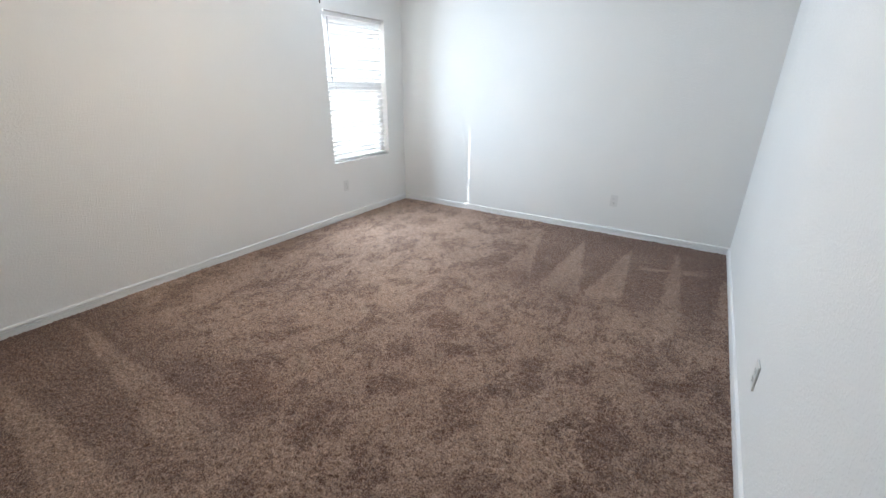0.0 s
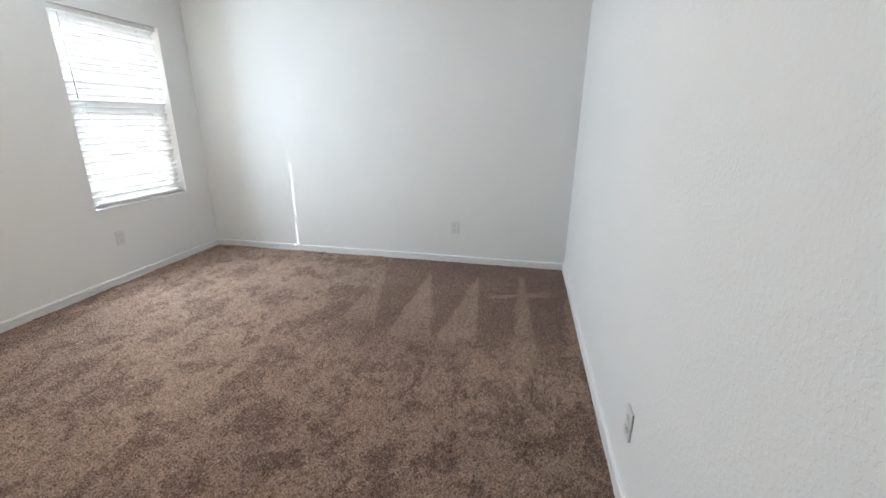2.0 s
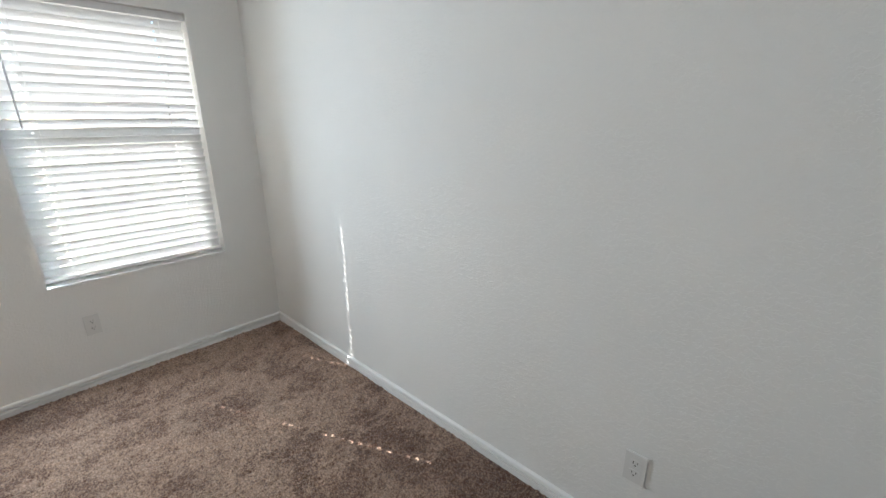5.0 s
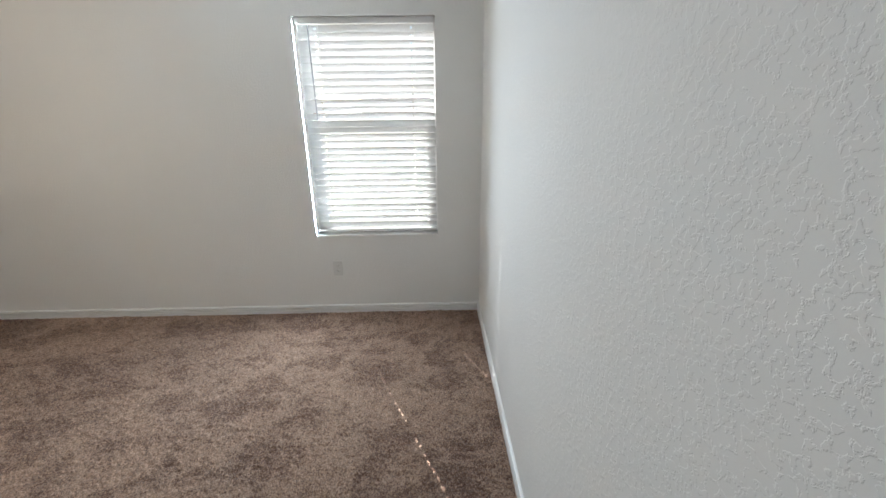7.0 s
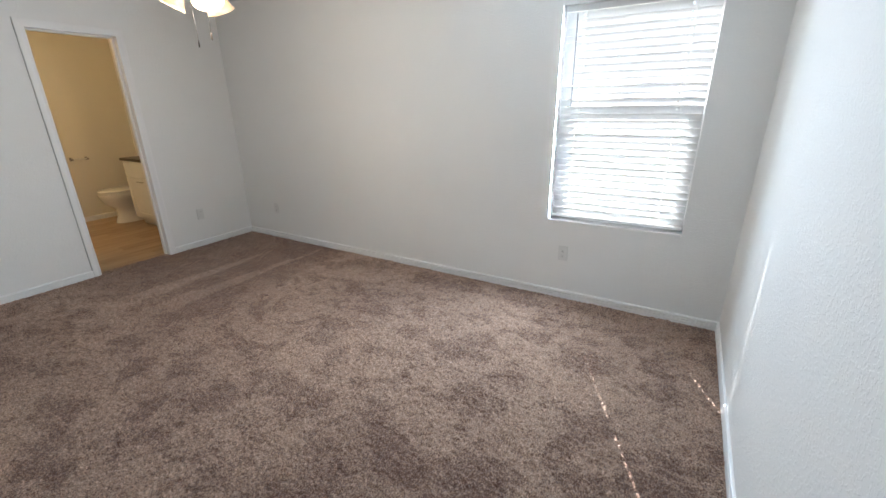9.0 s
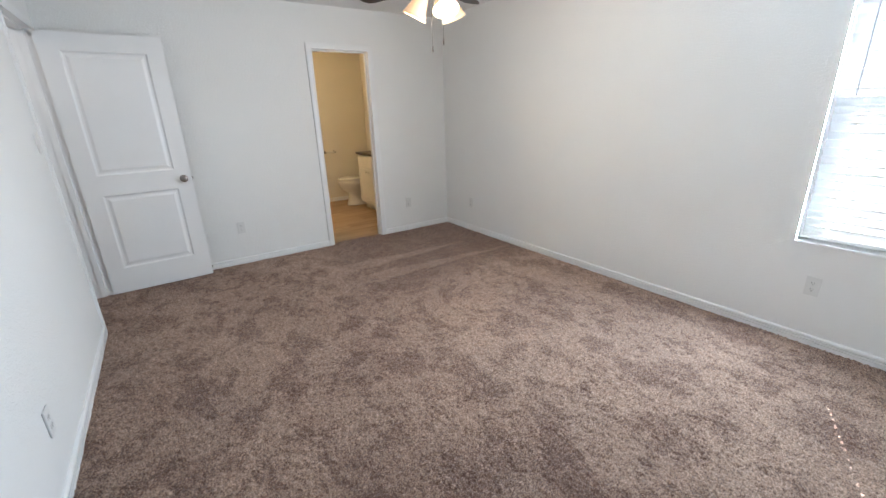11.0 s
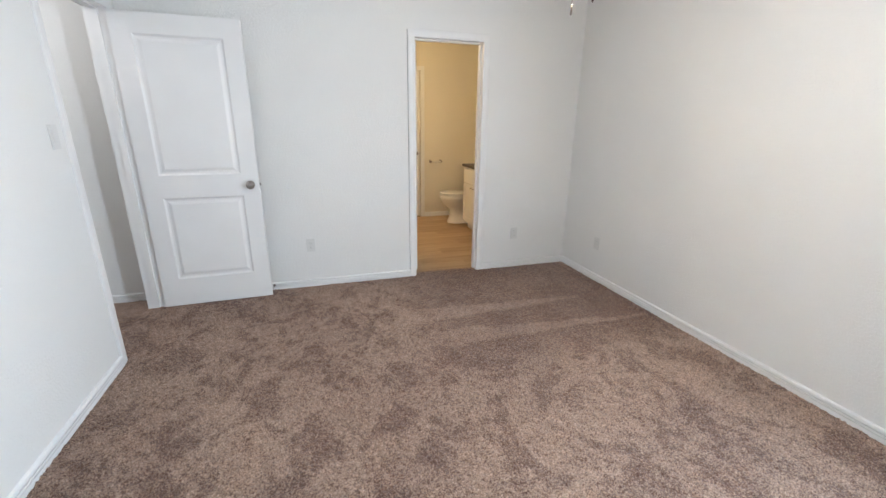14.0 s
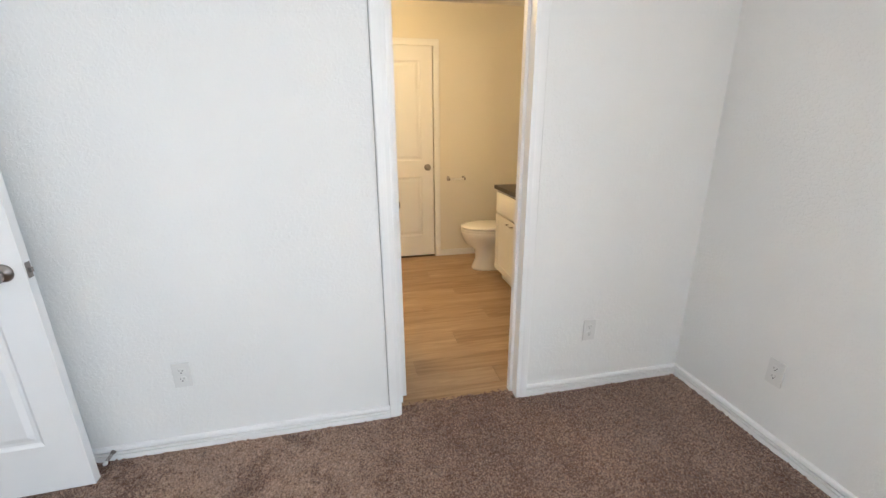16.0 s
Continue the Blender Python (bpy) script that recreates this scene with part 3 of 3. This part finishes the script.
OUT = outlet()
OUT.matrix_world = pose(XW, 3.822, 0.367, 0, 0, 90)
for p in (pose(-0.214, YN, 0.345), pose(XE, 2.48, 0.31, 0, 0, -90), pose(-0.289, YS, 0.375, 0, 0, 180), pose(-2.213, YS, 0.351, 0, 0, 180), pose(XW, 0.548, 0.348, 0, 0, 90)):
    copy_thing(OUT, p)


def switch():
    top = new("light_switch")
    tagged(top, "white rocker light switch on the wall beside the door", "light switch")
    boxes("cover_plate", M_PLATE, (-0.035, 0.035, -0.006, 0, -0.0575, 0.0575), parent=top, bevel=0.002)
    boxes("rocker", M_PLATE, (-0.0165, 0.0165, -0.0085, -0.005, -0.033, 0.033), parent=top, bevel=0.001)
    top.matrix_world = pose(XE, 1.085, 1.31, 0, 0, -90)


switch()


# ---- ceiling fan ----
def ceiling_fan(x, y):
    top = new("ceiling_fan")
    tagged(top, "dark ceiling fan with lit frosted bell shades and pull chains", "ceiling fan")
    lathe("canopy", M_BRONZE, ((0, HC), (0.065, HC), (0.062, HC - 0.03), (0.03, HC - 0.05), (0.012, HC - 0.055)), top, m=pose(x, y, 0))
    tube("rod", M_BRONZE, [(x, y, HC - 0.05), (x, y, 2.29)], 0.011, top)
    lathe("motor", M_BRONZE, ((0.0, 2.30), (0.05, 2.295), (0.085, 2.27), (0.095, 2.23), (0.09, 2.19), (0.06, 2.165), (0.05, 2.11), (0.042, 2.075), (0.0, 2.07)), top, m=pose(x, y, 0))
    bm = bmesh.new()
    pts = [(0.16, -0.045), (0.25, -0.058), (0.45, -0.068), (0.60, -0.066), (0.645, -0.05), (0.66, 0), (0.645, 0.05), (0.60, 0.066), (0.45, 0.068), (0.25, 0.058), (0.16, 0.045)]
    lo = [bm.verts.new((a, b, -0.003)) for a, b in pts]
    hi = [bm.verts.new((a, b, 0.003)) for a, b in pts]
    bm.faces.new(lo)
    bm.faces.new(hi)
    for k in range(len(pts)):
        bm.faces.new((lo[k], lo[(k + 1) % len(pts)], hi[(k + 1) % len(pts)], hi[k]))
    blade = mesh_ob("blade", bm, M_BLADE, top)
    iron = boxes("blade_iron", M_BRONZE, (0.07, 0.2, -0.014, 0.014, -0.008, -0.003), (0.17, 0.22, -0.035, 0.035, -0.008, -0.0035), parent=top, bevel=0.001)
    for k in range(5):
        m = pose(x, y, 2.125, 0, 0, 214 + 72 * k) @ pose(0, 0, 0, 11)
        for src in (blade, iron):
            o = src if k == 0 else new(src.name.split(".")[0], src.data)
            o.parent = top
            o.matrix_world = m
    shade_prof = ((0.024, 0.0), (0.034, -0.008), (0.040, -0.035), (0.050, -0.075), (0.065, -0.118), (0.074, -0.136), (0.0715, -0.136), (0.062, -0.116), (0.047, -0.074), (0.037, -0.035), (0.030, -0.008))
    for az in (74, 194, 314):
        m = pose(x, y, 0, 0, 0, az) @ pose(0.078, 0, 2.06, 0, -28)
        tube("arm", M_BRONZE, [Vector((x, y, 2.105)) + Vector((math.cos(radians(az)), math.sin(radians(az)), 0)) * q + Vector((0, 0, e)) for q, e in ((0.02, 0), (0.05, 0.004), (0.068, -0.012), (0.078, -0.038))], 0.009, top)
        lathe("socket", M_BRONZE, ((0, 0.006), (0.026, 0.004), (0.027, -0.012), (0.0, -0.014)), top, 24, m)
        s = lathe("shade", M_SHADE, shade_prof, top, 32, m)
        tagged(s, "frosted glass bell shade, lit from within")
        s.visible_shadow = False
        g = lathe("bulb", M_BULB, ((0, -0.02), (0.012, -0.025), (0.014, -0.045), (0.026, -0.068), (0.029, -0.082), (0.022, -0.098), (0, -0.106)), top, 20, m)
        g.visible_shadow = False
        lamp("fan_bulb_light", 'POINT', FAN_W, WARM, m @ pose(0, 0, -0.165), radius=0.03)
    for dx, dy, zb in ((-0.035, 0.0, 1.785), (0.03, -0.02, 1.745)):
        tube("pull_chain", M_NICKEL, [(x + dx, y + dy, 2.08), (x + dx, y + dy, zb + 0.03)], 0.0014, top, 6)
        lathe("chain_fob", M_BRONZE, ((0, 0.038), (0.002, 0.036), (0.0035, 0.02), (0.0035, 0.004), (0, 0)), top, 10, pose(x + dx, y + dy, zb))


FAN_W = 1.55
ceiling_fan(-1.255, 2.24)

# ---- bathroom ----
structure(boxes("wall_bathroom", M_BWALL, (XW - TW, 0.0, BYF - 0.18, BYF - 0.06, 0, HC), (XW - TW, -1.881, BYF - 0.06, BYF, 0, HC), (-1.157, 0.0, BYF - 0.06, BYF, 0, HC), (-1.881, -1.157, BYF - 0.06, BYF, 2.071, HC), (XW - TW, XW, BYF, YS - TS, 0, HC), (BXE, BXE + 0.1, BYF, YS - TS, 0, HC)), "cream bathroom walls in warm light", "wall")
baseboard("baseboard_bathroom", [((XW, BYF), (-1.942, BYF), (0, 1)), ((-1.09, BYF), (BXE, BYF), (0, 1)), ((BXE, BYF), (BXE, YS - TS), (-1, 0))])
casing("trim_bathroom_closet", (0, BYF), (1, 0), (0, 1), -1.880, -1.158, 2.07, "white casing round the inner bathroom door")
cd = panel_door("bathroom_closet_door", 0.70, 2.045, 0.035, "white two-panel moulded door, shut, in the bathroom", 0.93, back=False)
cd.matrix_world = pose(-1.169, BYF - 0.028, 0.022, 0, 0, 0) @ Matrix.Diagonal((-1, 1, 1, 1))


def towel_bar():
    """Small wall-mounted paper holder: two posts and a white roller."""
    top = new("paper_holder")
    tagged(top, "wall-mounted paper holder with an empty roller", "paper holder")
    z, y = 0.83, BYF
    for x in (-2.022, -2.185):
        boxes("post", M_NICKEL, (x - 0.012, x + 0.012, y, y + 0.008, z - 0.022, z + 0.022), (x - 0.008, x + 0.008, y + 0.006, y + 0.075, z - 0.012, z + 0.012), parent=top, bevel=0.002)
    tube("roller", M_CERAMIC, [(-2.185, y + 0.062, z), (-2.022, y + 0.062, z)], 0.011, top, 14)


towel_bar()


def toilet(x, y):
    """Two-piece toilet with its tank to -x, facing +x; x is the wall."""
    top = new("toilet")
    tagged(top, "white ceramic toilet with the lid closed on plank floor", "toilet")

    def loft(name, rings, material):
        bm = bmesh.new()
        rows = []
        for cx, a, b, z, p in rings:
            rows.append([bm.verts.new((cx + a * math.copysign(abs(math.cos(k * math.pi / 18)) ** p, math.cos(k * math.pi / 18)), y + b * math.copysign(abs(math.sin(k * math.pi / 18)) ** p, math.sin(k * math.pi / 18)), z)) for k in range(36)])
        for r0, r1 in zip(rows, rows[1:]):
            for k in range(36):
                bm.faces.new((r0[k], r0[(k + 1) % 36], r1[(k + 1) % 36], r1[k]))
        bm.faces.new(rows[0])
        bm.faces.new(list(reversed(rows[-1])))
        return mesh_ob(name, bm, material, top, smooth=True)
    f = x + 0.77
    loft("bowl", [(f - 0.34, 0.225, 0.120, -0.002, 0.8), (f - 0.34, 0.22, 0.114, 0.02, 0.8), (f - 0.345, 0.195, 0.098, 0.10, 0.85), (f - 0.335, 0.195, 0.10, 0.20, 0.9), (f - 0.275, 0.23, 0.135, 0.27, 1), (f - 0.26, 0.25, 0.172, 0.34, 1), (f - 0.255, 0.255, 0.184, 0.385, 1), (f - 0.255, 0.25, 0.18, 0.395, 1)], M_CERAMIC)
    loft("seat", [(f - 0.25, 0.245, 0.180, 0.398, 1), (f - 0.25, 0.252, 0.186, 0.404, 1), (f - 0.25, 0.25, 0.185, 0.411, 1), (f - 0.25, 0.238, 0.173, 0.415, 1)], M_CERAMIC)
    loft("lid", [(f - 0.25, 0.236, 0.171, 0.4155, 1), (f - 0.25, 0.238, 0.173, 0.423, 1), (f - 0.25, 0.252, 0.186, 0.427, 1), (f - 0.25, 0.247, 0.182, 0.440, 1), (f - 0.25, 0.20, 0.14, 0.447, 1)], M_CERAMIC)
    boxes("tank", M_CERAMIC, (x + 0.012, x + 0.20, y - 0.20, y + 0.20, 0.395, 0.73), parent=top, bevel=0.02)
    boxes("tank_lid", M_CERAMIC, (x + 0.005, x + 0.21, y - 0.21, y + 0.21, 0.732, 0.765), parent=top, bevel=0.01)
    tube("flush_lever", M_NICKEL, [(x + 0.205, y + 0.14, 0.67), (x + 0.225, y + 0.14, 0.67), (x + 0.228, y + 0.07, 0.66)], 0.006, top)


toilet(XW - 0.015, -1.94)


def vanity():
    """White vanity with shaker fronts and a dark stone top along the west wall."""
    top = new("bathroom_vanity")
    tagged(top, "white shaker bathroom vanity with a dark stone countertop", "vanity")
    y0, y1, xf = -1.63, YS - TS - 0.02, -2.295
    boxes("body", M_CAB, (XW + 0.002, xf, y0, y1, 0.095, 0.832), (XW + 0.002, xf - 0.06, y0 + 0.001, y1, 0, 0.095), parent=top)
    tagged(boxes("countertop", M_COUNTER, (XW + 0.002, xf + 0.035, y0 - 0.02, y1, 0.834, 0.866), parent=top, bevel=0.003), "dark speckled stone countertop")
    boxes("backsplash", M_COUNTER, (XW + 0.002, XW + 0.02, y0 - 0.02, y1, 0.867, 0.96), parent=top, bevel=0.002)
    n = 3
    w = (y1 - y0) / n
    for k in range(n):
        a, b = y0 + k * w + 0.006, y0 + (k + 1) * w - 0.006
        for z0, z1, nm in ((0.635, 0.815, "drawer"), (0.115, 0.62, "door")):
            s = 0.055 if nm == "door" else 0.0
            if s:
                boxes(nm, M_CAB, (xf + 0.001, xf + 0.012, a + s, b - s, z0 + s, z1 - s), (xf + 0.001, xf + 0.019, a, a + s, z0, z1), (xf + 0.001, xf + 0.019, b - s, b, z0, z1), (xf + 0.001, xf + 0.019, a + s, b - s, z0, z0 + s), (xf + 0.001, xf + 0.019, a + s, b - s, z1 - s, z1), parent=top)
            else:
                boxes(nm, M_CAB, (xf + 0.001, xf + 0.019, a, b, z0, z1), parent=top, bevel=0.002)
        hm = (a + b) / 2 + 0.1
        tube("handle", M_NICKEL, [(xf + 0.018, hm - 0.05, 0.585), (xf + 0.043, hm - 0.048, 0.585), (xf + 0.043, hm + 0.048, 0.585), (xf + 0.018, hm + 0.05, 0.585)], 0.005, top)


vanity()


def dome_light(x, y, watts, tint, label):
    top = new("ceiling_light")
    tagged(top, label, "ceiling light")
    lathe("base", M_NICKEL, ((0, HC), (0.15, HC), (0.15, HC - 0.025), (0, HC - 0.025)), top, m=pose(x, y, 0))
    d = lathe("dome", M_SHADE, ((0.14, HC - 0.026), (0.135, HC - 0.06), (0.09, HC - 0.09), (0, HC - 0.10)), top, m=pose(x, y, 0))
    d.visible_shadow = False
    lamp("dome_lamp", 'POINT', watts, tint, pose(x, y, HC - 0.14), radius=0.1)


BATH_W, HALL_W = 4.6, 1.3
dome_light(-0.98, -1.15, BATH_W, AMBER, "lit round dome light on the bathroom ceiling")
# the hall dome is an added fill, out of view, that lightens the hall walls
dome_light(1.5, 0.8, HALL_W, SOFT, "added dome lamp on the hall ceiling, out of view, to brighten the hall")


def exhaust_vent(x, y):
    """Square ceiling grille: rounded frame, louvres and a dark box behind."""
    top = new("exhaust_vent")
    tagged(top, "cream plastic exhaust fan grille on the bathroom ceiling", "vent")
    a, b, z = 0.125, 0.09, HC - 0.018
    boxes("frame", M_TRIM, (x - a, x - b, y - a, y + a, z, HC), (x + b, x + a, y - a, y + a, z, HC), (x - b, x + b, y - a, y - b, z, HC), (x - b, x + b, y + b, y + a, z, HC), parent=top, bevel=0.004)
    boxes("back", M_DARK, (x - b, x + b, y - b, y + b, HC - 0.003, HC - 0.0005), parent=top)
    for k in range(8):
        yy = y - b + 0.011 + k * 0.0225
        boxes("louvre", M_TRIM, (x - b, x + b, yy, yy + 0.010, z + 0.003, z + 0.006), parent=top)


exhaust_vent(-2.31, -1.77)

# ---- outdoors ----
structure(boxes("ground", M_GROUND, (-900, 500, -700, 700, -0.5, -0.22)), "dry pale grass ground outside the window", "ground")


def house(x, y, w, d, h, rise):
    top = new("distant_house")
    tagged(top, "distant single-storey brick house with a grey hip roof", "house", group="houses across the field")
    boxes("wall", M_SIDING, (-d / 2, d / 2, -w / 2, w / 2, -0.3, h), parent=top)
    bm = bmesh.new()
    e = 0.5
    c = [bm.verts.new(p) for p in ((-d / 2 - e, -w / 2 - e, h), (d / 2 + e, -w / 2 - e, h), (d / 2 + e, w / 2 + e, h), (-d / 2 - e, w / 2 + e, h))]
    r = [bm.verts.new((0, -w / 2 + d / 2, h + rise)), bm.verts.new((0, w / 2 - d / 2, h + rise))]
    for q in ((c[0], c[1], r[0]), (c[1], c[2], r[1], r[0]), (c[2], c[3], r[1]), (c[3], c[0], r[0], r[1]), (c[0], c[3], c[2], c[1])):
        bm.faces.new(q)
    mesh_ob("roof", bm, M_ROOF, top)
    for k in (-0.3, 0.05, 0.32):
        boxes("window", M_PANE, (d / 2 - 0.02, d / 2 + 0.03, k * w - 0.7, k * w + 0.7, 0.9, 2.3), parent=top)
    top.matrix_world = pose(x, y, 0)


for hx, hy, w, d, rise in ((-95, -62, 17, 10, 2.6), (-104, -32, 19, 11, 3.0), (-92, -2, 16, 10, 2.5), (-108, 26, 20, 12, 3.1), (-96, 58, 17, 10, 2.6), (-112, 96, 21, 11, 2.9)):
    house(hx, hy, w, d, 2.7, rise)

# ---- bathroom floor planks, last ----
bed = structure(boxes("floor_bathroom", M_GAP, (XW, BXE, BYF, YS - TS + 0.055, -0.011, -0.004)), "light oak vinyl plank floor in the bathroom", "floor")
PW, PL = 0.152, 1.22
bm = bmesh.new()
add_box(bm, 0.0008, PL - 0.0008, 0.0008, PW - 0.0008, -0.0035, 0.0)
PLANK = mesh_ob("plank", bm, M_PLANK, bed, bevel=0.0006).data
first_plank = bed.children[0]
row, y = 0, BYF
used = False
while y < YS - TS + 0.05:
    yw = min(PW, YS - TS + 0.054 - y)
    x = XW - (0.37 * row * PL) % PL
    while x < BXE:
        a, b = max(x, XW), min(x + PL, BXE)
        if b - a > 0.03:
            o = first_plank if not used else new("plank", PLANK)
            used = True
            o.parent = bed
            o.matrix_world = Matrix.Translation((a, y, 0)) @ Matrix.Diagonal(((b - a) / PL, yw / PW, 1, 1))
        x += PL
    y += PW
    row += 1
